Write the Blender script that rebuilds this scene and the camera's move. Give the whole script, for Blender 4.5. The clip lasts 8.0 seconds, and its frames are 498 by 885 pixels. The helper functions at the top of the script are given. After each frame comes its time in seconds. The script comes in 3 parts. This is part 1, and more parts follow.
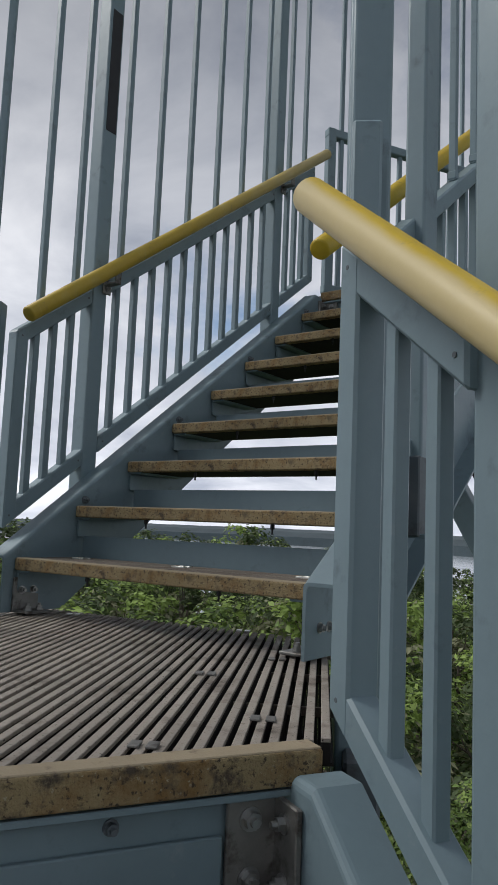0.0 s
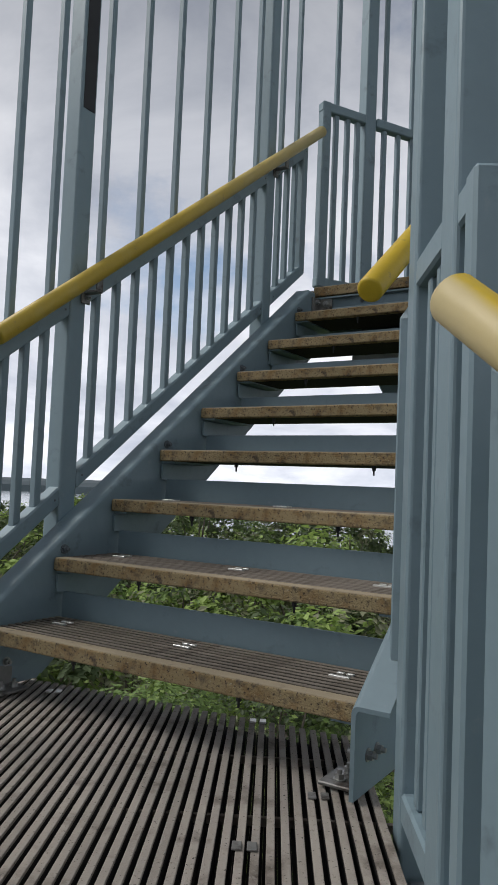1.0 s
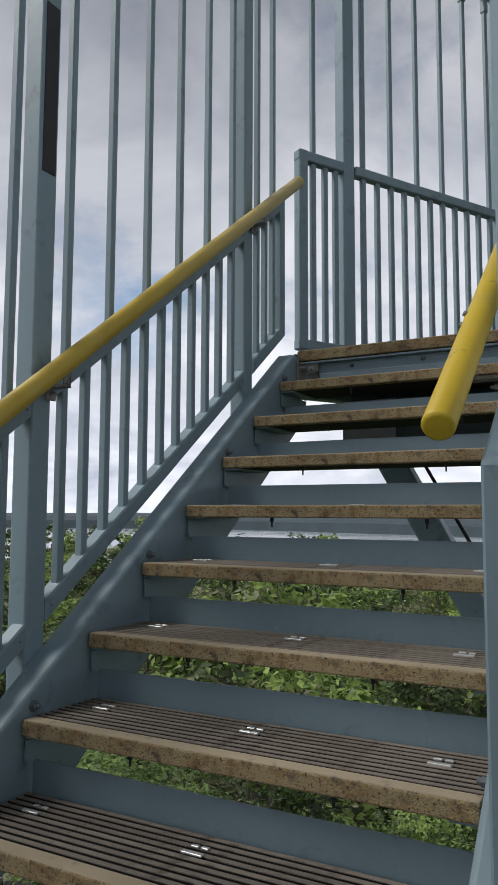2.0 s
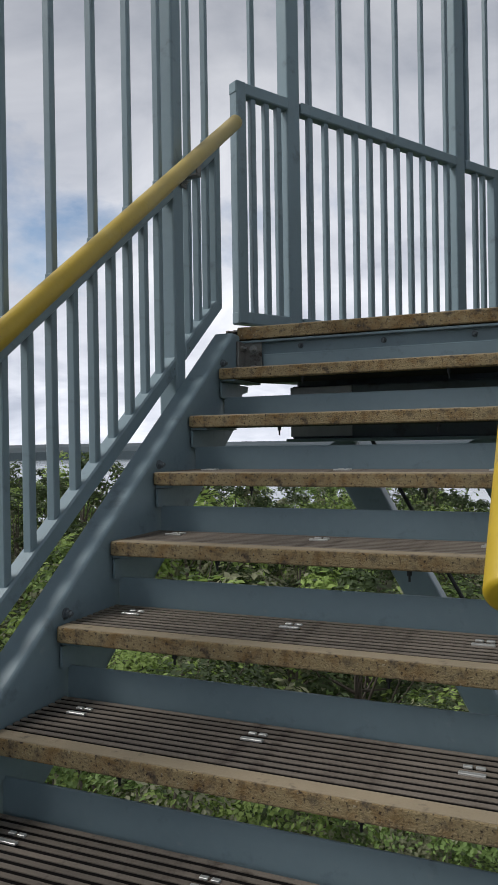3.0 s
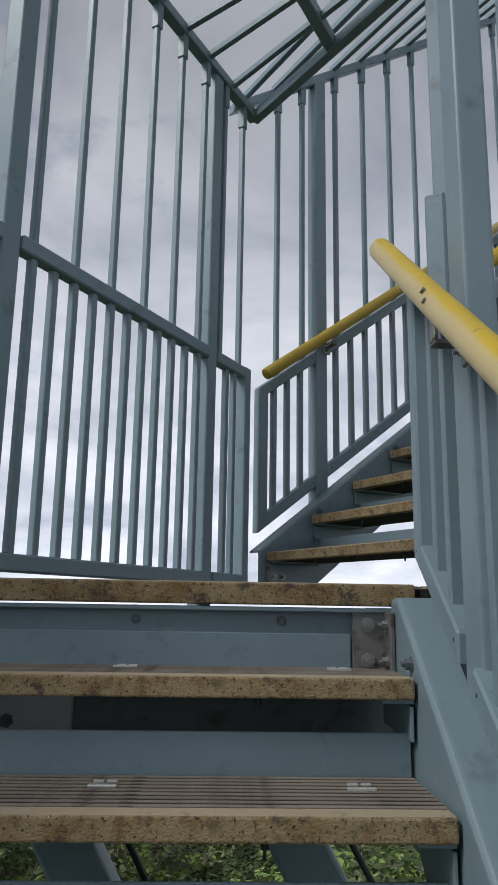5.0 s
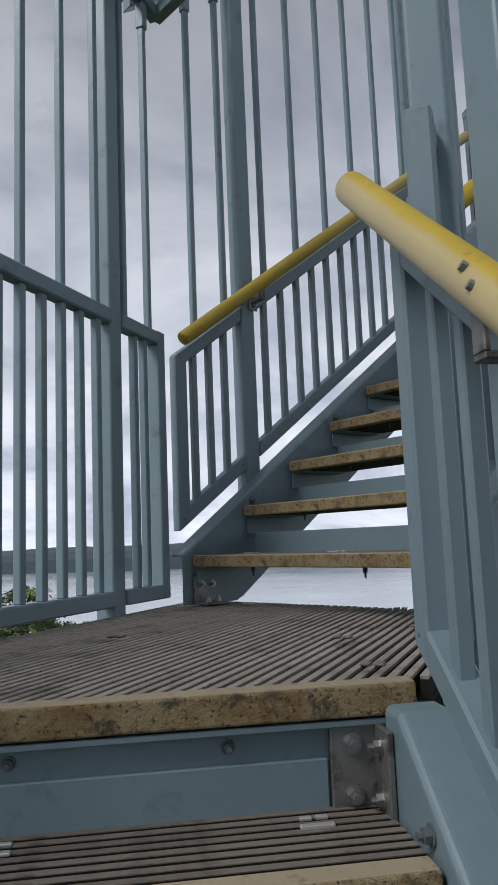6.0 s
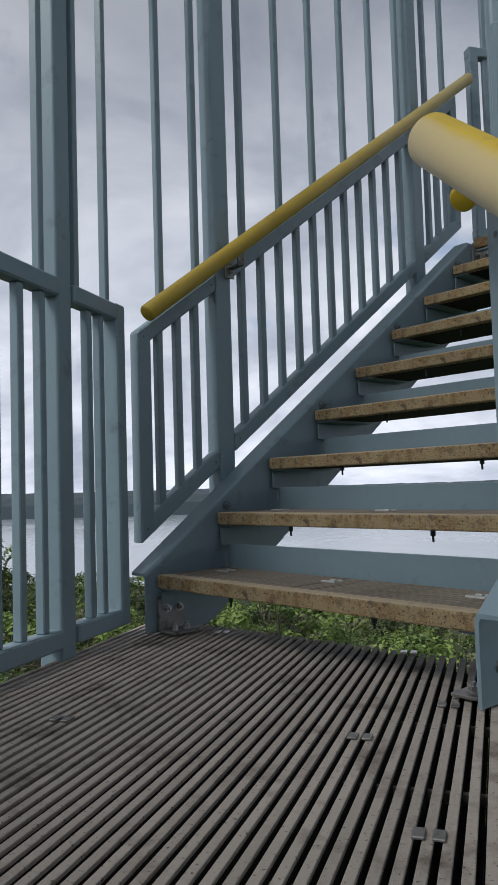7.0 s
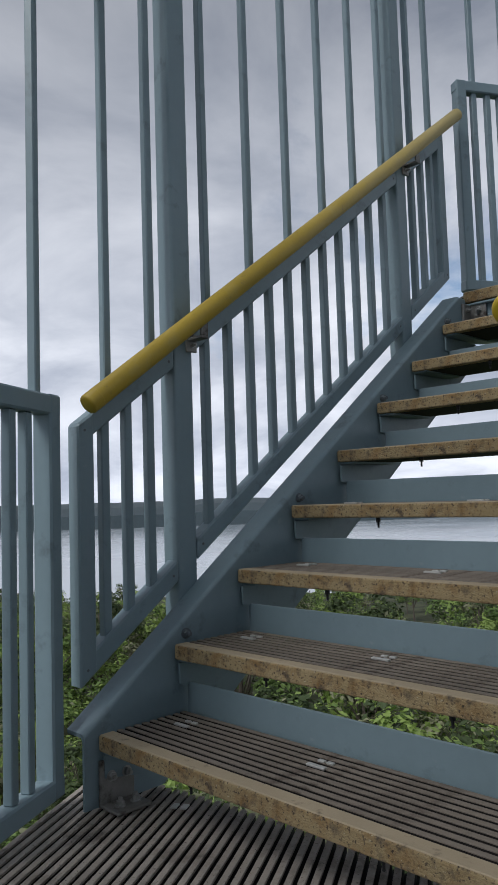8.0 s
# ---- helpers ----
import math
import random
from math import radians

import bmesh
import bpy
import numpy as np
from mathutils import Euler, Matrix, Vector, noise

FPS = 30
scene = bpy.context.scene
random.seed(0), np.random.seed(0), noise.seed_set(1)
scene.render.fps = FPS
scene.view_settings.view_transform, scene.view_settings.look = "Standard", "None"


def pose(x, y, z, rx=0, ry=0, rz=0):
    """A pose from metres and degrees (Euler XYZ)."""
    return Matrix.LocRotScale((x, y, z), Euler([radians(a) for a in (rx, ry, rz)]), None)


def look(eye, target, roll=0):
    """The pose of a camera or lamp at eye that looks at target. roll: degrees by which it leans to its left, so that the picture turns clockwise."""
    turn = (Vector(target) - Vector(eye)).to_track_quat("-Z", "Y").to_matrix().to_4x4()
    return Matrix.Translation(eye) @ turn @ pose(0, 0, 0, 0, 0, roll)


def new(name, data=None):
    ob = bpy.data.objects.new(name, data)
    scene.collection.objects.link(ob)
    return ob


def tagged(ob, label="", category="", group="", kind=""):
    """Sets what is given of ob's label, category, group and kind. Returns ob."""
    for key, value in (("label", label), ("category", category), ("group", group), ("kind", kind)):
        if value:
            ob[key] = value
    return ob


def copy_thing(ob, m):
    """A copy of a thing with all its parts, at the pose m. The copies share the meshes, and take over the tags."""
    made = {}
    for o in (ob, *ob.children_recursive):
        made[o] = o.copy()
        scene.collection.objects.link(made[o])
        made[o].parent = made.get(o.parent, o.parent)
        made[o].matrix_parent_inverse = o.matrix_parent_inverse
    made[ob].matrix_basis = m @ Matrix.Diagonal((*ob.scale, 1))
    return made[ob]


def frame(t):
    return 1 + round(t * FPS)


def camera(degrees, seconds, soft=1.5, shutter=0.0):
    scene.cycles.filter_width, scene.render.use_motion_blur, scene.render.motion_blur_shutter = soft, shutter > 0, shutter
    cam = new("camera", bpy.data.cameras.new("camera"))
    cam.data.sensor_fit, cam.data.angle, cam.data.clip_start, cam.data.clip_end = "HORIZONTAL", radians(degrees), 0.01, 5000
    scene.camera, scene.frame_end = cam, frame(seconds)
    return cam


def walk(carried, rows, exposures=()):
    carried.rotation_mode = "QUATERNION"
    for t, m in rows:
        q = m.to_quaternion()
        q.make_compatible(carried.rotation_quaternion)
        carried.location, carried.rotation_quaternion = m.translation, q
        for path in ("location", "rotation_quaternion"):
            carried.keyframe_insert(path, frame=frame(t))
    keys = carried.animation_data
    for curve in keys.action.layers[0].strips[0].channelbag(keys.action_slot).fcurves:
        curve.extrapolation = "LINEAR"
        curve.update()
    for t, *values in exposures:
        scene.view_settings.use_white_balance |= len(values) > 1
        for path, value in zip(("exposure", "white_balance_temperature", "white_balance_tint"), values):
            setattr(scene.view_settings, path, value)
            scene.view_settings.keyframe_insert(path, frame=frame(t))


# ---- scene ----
cam = camera(36.77, 8.0, soft=0.85)
PATH = []
for t, x, y, z, yaw, pitch, roll in (
    (0.0, 1.476, -1.550, 0.304, 35.52, 6.48, -2.35),
    (0.5, 1.283, -1.416, 0.403, 33.16, 4.51, -2.28),
    (1.0, 1.148, -1.388, 0.593, 31.95, 3.37, -2.38),
    (1.2, 1.072, -1.343, 0.616, 32.62, 3.63, -1.86),
    (2.3, 0.784, -1.071, 0.961, 25.41, 5.59, -0.35),
    (2.5, 0.741, -0.993, 1.009, 23.50, 4.67, -0.69),
    (3.0, 0.599, -0.783, 1.158, 22.75, -0.10, 0.91),
    (3.5, 0.532, -0.612, 1.281, 17.22, -2.19, -0.18),
    (4.0, 0.432, -0.415, 1.421, 14.92, 3.27, 0.25),
    (4.5, 0.267, -0.101, 1.476, 6.90, 9.15, -0.63),
    (5.0, 0.185, 0.235, 1.550, -2.12, 12.34, -0.90),
    (5.2, 0.189, 0.384, 1.598, -3.34, 12.00, 0.00),
    (6.3, 0.203, 0.877, 1.903, -9.04, 5.31, 2.13),
    (6.5, 0.233, 0.973, 1.943, -9.14, 4.18, 1.91),
    (7.0, 0.200, 1.180, 2.039, -11.60, 3.36, 1.71),
    (7.5, 0.258, 1.326, 2.170, -13.74, 4.43, 0.67),
    (8.0, 0.283, 1.585, 2.342, -14.52, 4.20, 1.76),
):
    PATH.append((t, pose(x, y, z, 90 + pitch, roll, yaw)))
EXPOSURES = ((0.0, 0.0, 6400, 10), (1.0, 0.12, 6450, 10), (2.5, 0.12, 6450, 10), (3.0, 0.1, 6450, 10), (3.5, 0.30, 6500, 10), (4.0, 0.14, 6400, 10), (4.5, 0.1, 6350, 10), (5.0, 0.08, 6300, 10), (6.5, -0.07, 6200, 10), (8.0, -0.08, 6200, 10))
walk(cam, PATH, EXPOSURES)

# ---- world and sun ----
SUN_ELEV, SUN_ROT = 48.0, 244.0
world = bpy.data.worlds.new("world")
scene.world = world
world.use_nodes = True
wn, wl = world.node_tree.nodes, world.node_tree.links
wn.clear()


def wnode(kind, **kw):
    n = wn.new(kind)
    for k, v in kw.items():
        n.inputs[k].default_value = v
    return n


sky = wn.new("ShaderNodeTexSky")
sky.sky_type = "NISHITA"
sky.sun_disc = False
sky.sun_elevation, sky.sun_rotation = radians(SUN_ELEV), radians(SUN_ROT)
geo = wn.new("ShaderNodeTexCoord")
sep = wn.new("ShaderNodeSeparateXYZ")
wl.new(geo.outputs["Generated"], sep.inputs[0])


def wmath(op, a, b=None):
    n = wn.new("ShaderNodeMath")
    n.operation = op
    for i, v in enumerate((a, b)):
        if v is None:
            continue
        if isinstance(v, (int, float)):
            n.inputs[i].default_value = v
        else:
            wl.new(v, n.inputs[i])
    return n.outputs[0]


up = wmath("ADD", wmath("MAXIMUM", sep.outputs["Z"], 0.0), 0.34)
comb = wn.new("ShaderNodeCombineXYZ")
wl.new(wmath("DIVIDE", sep.outputs["X"], up), comb.inputs["X"])
wl.new(wmath("DIVIDE", sep.outputs["Y"], up), comb.inputs["Y"])
big = wnode("ShaderNodeTexNoise", Scale=1.1, Detail=9.0, Roughness=0.58, Distortion=0.25)
wl.new(comb.outputs[0], big.inputs["Vector"])
shade = wnode("ShaderNodeTexNoise", Scale=2.1, Detail=7.0, Roughness=0.55, Distortion=0.4)
wl.new(comb.outputs[0], shade.inputs["Vector"])
cover = wn.new("ShaderNodeValToRGB")
cover.color_ramp.elements[0].position, cover.color_ramp.elements[1].position = 0.355, 0.46
haze = wn.new("ShaderNodeMapRange")
for key, v in (("From Min", 0.0), ("From Max", 0.30), ("To Min", 0.16), ("To Max", 0.0)):
    haze.inputs[key].default_value = v
wl.new(sep.outputs["Z"], haze.inputs["Value"])
wl.new(wmath("ADD", big.outputs["Fac"], haze.outputs["Result"]), cover.inputs["Fac"])
cloud = wn.new("ShaderNodeValToRGB")
cloud.color_ramp.elements[0].position, cloud.color_ramp.elements[1].position = 0.33, 0.70
cloud.color_ramp.elements[0].color = (3.5, 3.8, 4.5, 1)
cloud.color_ramp.elements[1].color = (8.0, 8.1, 8.5, 1)
wl.new(shade.outputs["Fac"], cloud.inputs["Fac"])
mixc = wn.new("ShaderNodeMix")
mixc.data_type = "RGBA"
wl.new(cover.outputs["Color"], mixc.inputs["Factor"])
wl.new(sky.outputs["Color"], mixc.inputs["A"])
wl.new(cloud.outputs["Color"], mixc.inputs["B"])
bg = wnode("ShaderNodeBackground", Strength=0.097)
low = wn.new("ShaderNodeMapRange")
for key, v in (("From Min", 0.0), ("From Max", 0.65), ("To Min", 1.55), ("To Max", 0.60)):
    low.inputs[key].default_value = v
wl.new(sep.outputs["Z"], low.inputs["Value"])
glow = wn.new("ShaderNodeVectorMath")
glow.operation = "SCALE"
wl.new(mixc.outputs["Result"], glow.inputs[0])
wl.new(low.outputs["Result"], glow.inputs["Scale"])
wl.new(glow.outputs[0], bg.inputs["Color"])
wo = wn.new("ShaderNodeOutputWorld")
wl.new(bg.outputs[0], wo.inputs["Surface"])

sun = new("sun", bpy.data.lights.new("sun", "SUN"))
sun.data.energy, sun.data.angle, sun.data.color = 2.3, radians(22), (1.0, 0.975, 0.94)
az = radians(SUN_ROT)
sun_way = Vector((math.sin(az) * math.cos(radians(SUN_ELEV)), math.cos(az) * math.cos(radians(SUN_ELEV)), math.sin(radians(SUN_ELEV))))
sun.matrix_world = look(sun_way * 50, (0, 0, 0))


# ---- materials ----
def material(name, base, rough=0.5, metal=0.0, var=0.12, scale=6.0, fine=60.0, bump=0.05, spots=None, pieces=0.0, stretch=(1, 1, 1), bump_scale=None):
    """Two scales of variation, optional spots of a second colour, and fine relief."""
    m = bpy.data.materials.new(name)
    m.use_nodes = True
    nt, lk = m.node_tree.nodes, m.node_tree.links
    b = nt["Principled BSDF"]
    b.inputs["Roughness"].default_value, b.inputs["Metallic"].default_value = rough, metal
    tc = nt.new("ShaderNodeTexCoord")
    mp = nt.new("ShaderNodeMapping")
    mp.inputs["Scale"].default_value = stretch
    lk.new(tc.outputs["Object"], mp.inputs["Vector"])

    def nz(s, d=5.0, r=0.6):
        n = nt.new("ShaderNodeTexNoise")
        n.inputs["Scale"].default_value, n.inputs["Detail"].default_value, n.inputs["Roughness"].default_value = s, d, r
        lk.new(mp.outputs[0], n.inputs["Vector"])
        return n.outputs["Fac"]

    def mul(a, k, off):
        n = nt.new("ShaderNodeMath")
        n.operation = "MULTIPLY_ADD"
        lk.new(a, n.inputs[0])
        n.inputs[1].default_value, n.inputs[2].default_value = k, off
        return n.outputs[0]

    def add(a, c):
        n = nt.new("ShaderNodeMath")
        lk.new(a, n.inputs[0])
        lk.new(c, n.inputs[1])
        return n.outputs[0]

    val = add(mul(nz(scale), 2 * var, 1 - var), mul(nz(fine), var, -var / 2))
    if pieces:
        oi = nt.new("ShaderNodeObjectInfo")
        val = add(val, mul(oi.outputs["Random"], pieces, -pieces / 2))
    hsv = nt.new("ShaderNodeHueSaturation")
    hsv.inputs["Color"].default_value = (*base, 1)
    lk.new(val, hsv.inputs["Value"])
    col = hsv.outputs["Color"]
    for colour, s, (lo, hi) in (spots or ()):
        ramp = nt.new("ShaderNodeValToRGB")
        ramp.color_ramp.elements[0].position, ramp.color_ramp.elements[1].position = lo, hi
        lk.new(nz(s, 6.0, 0.65), ramp.inputs["Fac"])
        mx = nt.new("ShaderNodeMix")
        mx.data_type = "RGBA"
        lk.new(ramp.outputs["Color"], mx.inputs["Factor"])
        lk.new(col, mx.inputs["A"])
        mx.inputs["B"].default_value = (*colour, 1)
        col = mx.outputs["Result"]
    lk.new(col, b.inputs["Base Color"])
    if rough < 0.9:
        lk.new(mul(nz(scale * 2.3), 0.25, rough - 0.12), b.inputs["Roughness"])
    if bump:
        bp = nt.new("ShaderNodeBump")
        bp.inputs["Strength"].default_value, bp.inputs["Distance"].default_value = bump, 0.01
        lk.new(nz(bump_scale or fine), bp.inputs["Height"])
        lk.new(bp.outputs[0], b.inputs["Normal"])
    return m


PAINT = material("grey_blue_paint", (0.194, 0.266, 0.297), 0.42, var=0.13, scale=2.2, fine=38, bump=0.05, pieces=0.10,
                 spots=[((0.105, 0.135, 0.152), 9.0, (0.58, 0.76)), ((0.25, 0.305, 0.33), 23.0, (0.64, 0.8))])
# dark paint of bolts and rivets; on under-deck beams it paints in shade
DARK_PAINT_SHADE = material("weathered_dark_paint", (0.11, 0.13, 0.145), 0.6, var=0.2, scale=5, fine=50, bump=0.08,
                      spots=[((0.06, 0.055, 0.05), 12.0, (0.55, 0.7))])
GALV = material("galvanised_steel", (0.24, 0.235, 0.22), 0.5, metal=0.6, var=0.3, scale=14, fine=80, bump=0.1,
                spots=[((0.07, 0.055, 0.045), 16.0, (0.52, 0.66))])
BOLT = material("bright_bolt_steel", (0.38, 0.38, 0.37), 0.38, metal=0.9, var=0.15, scale=60, fine=200, bump=0.03)
NOSING = material("tan_grit_nosing", (0.36, 0.275, 0.145), 0.88, var=0.2, scale=7, fine=220, bump=0.6, pieces=0.12,
                  spots=[((0.24, 0.145, 0.055), 14.0, (0.46, 0.64)), ((0.09, 0.07, 0.05), 30.0, (0.51, 0.66)), ((0.06, 0.042, 0.028), 125.0, (0.55, 0.64)), ((0.46, 0.41, 0.29), 95.0, (0.62, 0.70))])


def worn_handrail(name, base, pale, along, across):
    """Yellow plastic bleached along its upper length and on the side that palms rub; lengths in metres from the foot."""
    m = material(name, base, 0.45, var=0.14, scale=5, fine=70, bump=0.04,
                 spots=[((0.46, 0.36, 0.10), 4.5, (0.55, 0.75)), ((0.24, 0.18, 0.07), 28.0, (0.62, 0.76))])
    nt, lk = m.node_tree.nodes, m.node_tree.links

    def calc(op, p, q=0.0, r=0.0):
        n = nt.new("ShaderNodeMath")
        n.operation = op
        for i, v in enumerate((p, q, r)):
            if isinstance(v, (int, float)):
                n.inputs[i].default_value = v
            else:
                lk.new(v, n.inputs[i])
        return n.outputs[0]

    def ramp(v, lo, hi):
        n = nt.new("ShaderNodeMapRange")
        n.interpolation_type = "SMOOTHSTEP"
        n.inputs["From Min"].default_value, n.inputs["From Max"].default_value = lo, hi
        lk.new(v, n.inputs["Value"])
        return n.outputs["Result"]

    tc, xyz, nz = nt.new("ShaderNodeTexCoord"), nt.new("ShaderNodeSeparateXYZ"), nt.new("ShaderNodeTexNoise")
    lk.new(tc.outputs["Object"], xyz.inputs[0])
    lk.new(tc.outputs["Object"], nz.inputs["Vector"])
    nz.inputs["Scale"].default_value, nz.inputs["Detail"].default_value = 9.0, 4.0
    rough_edge = calc("MULTIPLY_ADD", nz.outputs["Fac"], 1.0, -0.5)
    high = calc("MULTIPLY_ADD", xyz.outputs["Y"], -0.7407, xyz.outputs["Z"])
    side = calc("ADD", calc("MULTIPLY", xyz.outputs["X"], -29.0), calc("MULTIPLY", high, -17.0))
    f = ramp(calc("MULTIPLY_ADD", rough_edge, 0.9, xyz.outputs["Y"]), *along)
    if across:
        f = calc("MULTIPLY", f, ramp(calc("MULTIPLY_ADD", rough_edge, 0.7, side), *across))
    f = calc("MULTIPLY", f, 0.84)
    base_in = nt["Principled BSDF"].inputs["Base Color"]
    mx = nt.new("ShaderNodeMix")
    mx.data_type = "RGBA"
    lk.new(f, mx.inputs["Factor"])
    lk.new(base_in.links[0].from_socket, mx.inputs["A"])
    mx.inputs["B"].default_value = (*pale, 1)
    lk.new(mx.outputs["Result"], base_in)
    return m


INNER_POLE = worn_handrail("yellow_plastic_rubbed_pale", (0.58, 0.40, 0.02), (0.56, 0.46, 0.25), (0.25, 0.95), (-0.45, 0.10))
OUTER_POLE = worn_handrail("yellow_plastic_sun_faded", (0.47, 0.33, 0.035), (0.50, 0.41, 0.19), (0.5, 2.1), None)
CLEAN_GALV = material("pale_galvanised_plate", (0.42, 0.42, 0.42), 0.5, metal=0.35, var=0.2, scale=9, fine=70, bump=0.05,
                      spots=[((0.20, 0.17, 0.16), 7.0, (0.58, 0.74))])
NOSE_TOP = material("worn_tan_top", (0.37, 0.30, 0.20), 0.8, var=0.14, scale=7, fine=220, bump=0.25, pieces=0.1,
                    spots=[((0.20, 0.16, 0.11), 30.0, (0.58, 0.7))])
GRATE = material("brown_grating", (0.20, 0.168, 0.135), 0.75, var=0.2, scale=6, fine=200, bump=0.3, pieces=0.3,
                 spots=[((0.075, 0.055, 0.042), 18.0, (0.52, 0.7)), ((0.26, 0.225, 0.19), 11.0, (0.6, 0.76))])
DECK = material("worn_deck_grating", (0.36, 0.315, 0.268), 0.78, var=0.22, scale=4, fine=260, bump=0.4, pieces=0.2,
                spots=[((0.10, 0.078, 0.06), 7.0, (0.52, 0.72)), ((0.34, 0.31, 0.27), 60.0, (0.58, 0.70)), ((0.05, 0.04, 0.03), 130.0, (0.60, 0.68))])
# near-black for the grating bars' lower bodies: the gaps' shade as colour
GAP_SHADE = material("grime_in_gaps", (0.012, 0.010, 0.009), 0.95, var=0.3, scale=8, fine=90, bump=0.0)
CLIP = material("bright_clip", (0.66, 0.65, 0.62), 0.35, metal=0.55, var=0.15, scale=60, fine=150, bump=0.05)
CABLE = material("black_cable", (0.02, 0.02, 0.022), 0.6, var=0.2, bump=0.0)
LEAF = [material("leaf_%s" % n, c, 0.68, var=0.35, scale=0.4, fine=4.0, bump=0.0, pieces=0.35) for n, c in
        (("mid", (0.165, 0.255, 0.066)), ("bright", (0.285, 0.39, 0.10)), ("dark", (0.06, 0.09, 0.03)), ("grey", (0.25, 0.26, 0.15)))]
for leaf in LEAF:
    nt, lk = leaf.node_tree.nodes, leaf.node_tree.links
    front = nt["Principled BSDF"]
    through_light = nt.new("ShaderNodeBsdfTranslucent")
    lk.new(front.inputs["Base Color"].links[0].from_socket, through_light.inputs["Color"])
    both = nt.new("ShaderNodeMixShader")
    both.inputs["Fac"].default_value = 0.35
    lk.new(front.outputs[0], both.inputs[1])
    lk.new(through_light.outputs[0], both.inputs[2])
    lk.new(both.outputs[0], nt["Material Output"].inputs["Surface"])
BARK = material("bark", (0.12, 0.10, 0.08), 0.9, var=0.3, scale=4, fine=30, bump=0.3)
SOIL = material("ground_scrub", (0.055, 0.062, 0.022), 0.95, var=0.45, scale=0.2, fine=3.0, bump=0.2,
                spots=[((0.02, 0.028, 0.008), 0.5, (0.45, 0.6))])
# bluish base: the haze of distance is mixed into the wood's colour
FARWOOD = material("far_wood", (0.048, 0.068, 0.078), 0.95, var=0.4, scale=0.03, fine=0.4, bump=0.0)
WATER = material("lake_water", (0.36, 0.40, 0.43), 0.16, var=0.06, scale=0.004, fine=0.05, bump=0.02, bump_scale=0.6)

# ---- plan numbers ----
G, R, W = 0.2403, 0.178, 1.101          # going, rise, tread width
K = R / G
RISE = 9 * R
CX, CY = 2.933, 0.937                    # axis of the tower
Y9 = 1.905                               # front of the landing
SQ = math.sqrt(3) / 2


def turn(k):
    """The pose of flight k: each one stands sixty degrees further round and one storey part higher."""
    c = Matrix.Translation((CX, CY, 0))
    return Matrix.Translation((0, 0, RISE * k)) @ c @ Matrix.Rotation(radians(-60 * k), 4, "Z") @ c.inverted()


def lp(n, s, z):
    """A point of the landing: n out from the axis, s along its outer side, z over the foot of the flight."""
    return Vector((CX - SQ * n + 0.5 * s, CY + 0.5 * n + SQ * s, z))


# ---- mesh helpers ----
def thing(name, origin, label, category, group="", kind=""):
    ob = new(name)
    ob.empty_display_size = 0.1
    ob.location = origin
    return tagged(ob, label, category, group, kind)


def root_of(ob):
    o = Vector((0, 0, 0))
    while ob is not None:
        o += ob.location
        ob = ob.parent
    return o


def part(name, bm, mat, parent, label="", smooth=False):
    me = bpy.data.meshes.new(name)
    bmesh.ops.translate(bm, verts=bm.verts, vec=-root_of(parent))
    bmesh.ops.recalc_face_normals(bm, faces=bm.faces)
    bm.to_mesh(me)
    bm.free()
    for m in (mat if isinstance(mat, (list, tuple)) else (mat,)):
        me.materials.append(m)
    if smooth:
        me.shade_smooth()
    ob = new(name, me)
    ob.parent = parent
    return tagged(ob, label)


def again(ob, offset, name=None):
    """Another object on the same mesh, moved by offset, under the same parent."""
    o = new(name or ob.name.split(".")[0], ob.data)
    o.parent = ob.parent
    o.location = Vector(ob.location) + Vector(offset)
    for key in ("label",):
        if key in ob:
            o[key] = ob[key]
    return o


def hexa(bm, pts, bevel=0.0, seg=1, mat=0):
    """A solid of eight corners: four round the bottom, four round the top."""
    v = [bm.verts.new(p) for p in pts]
    fs = [bm.faces.new([v[i] for i in f]) for f in ((3, 2, 1, 0), (4, 5, 6, 7), (0, 1, 5, 4), (1, 2, 6, 5), (2, 3, 7, 6), (3, 0, 4, 7))]
    for f in fs:
        f.material_index = mat
    if bevel:
        es = list({e for f in fs for e in f.edges})
        bmesh.ops.bevel(bm, geom=es, offset=bevel, segments=seg, affect="EDGES", profile=0.5)
    return bm


def slab(x0, x1, y0, y1, z0, z1, bevel=0.0, bm=None, seg=1, mat=0):
    bm = bm or bmesh.new()
    return hexa(bm, [(x0, y0, z0), (x1, y0, z0), (x1, y1, z0), (x0, y1, z0), (x0, y0, z1), (x1, y0, z1), (x1, y1, z1), (x0, y1, z1)], bevel, seg, mat)


def beam(p0, p1, side, a, b, bevel=0.0, bm=None, seg=1, vertical=False, mat=0):
    """A bar from p0 to p1; side is the way of its width a; b is its depth across both (or upright, if its ends are cut upright)."""
    bm = bm or bmesh.new()
    p0, p1, side = Vector(p0), Vector(p1), Vector(side).normalized()
    d = (p1 - p0).normalized()
    u = Vector((0, 0, 1)) if vertical else d.cross(side).normalized()
    if not vertical:
        side = u.cross(d).normalized()
    s, w = side * a / 2, u * b / 2
    return hexa(bm, [p0 - s - w, p0 + s - w, p1 + s - w, p1 - s - w, p0 - s + w, p0 + s + w, p1 + s + w, p1 - s + w], bevel, seg, mat)


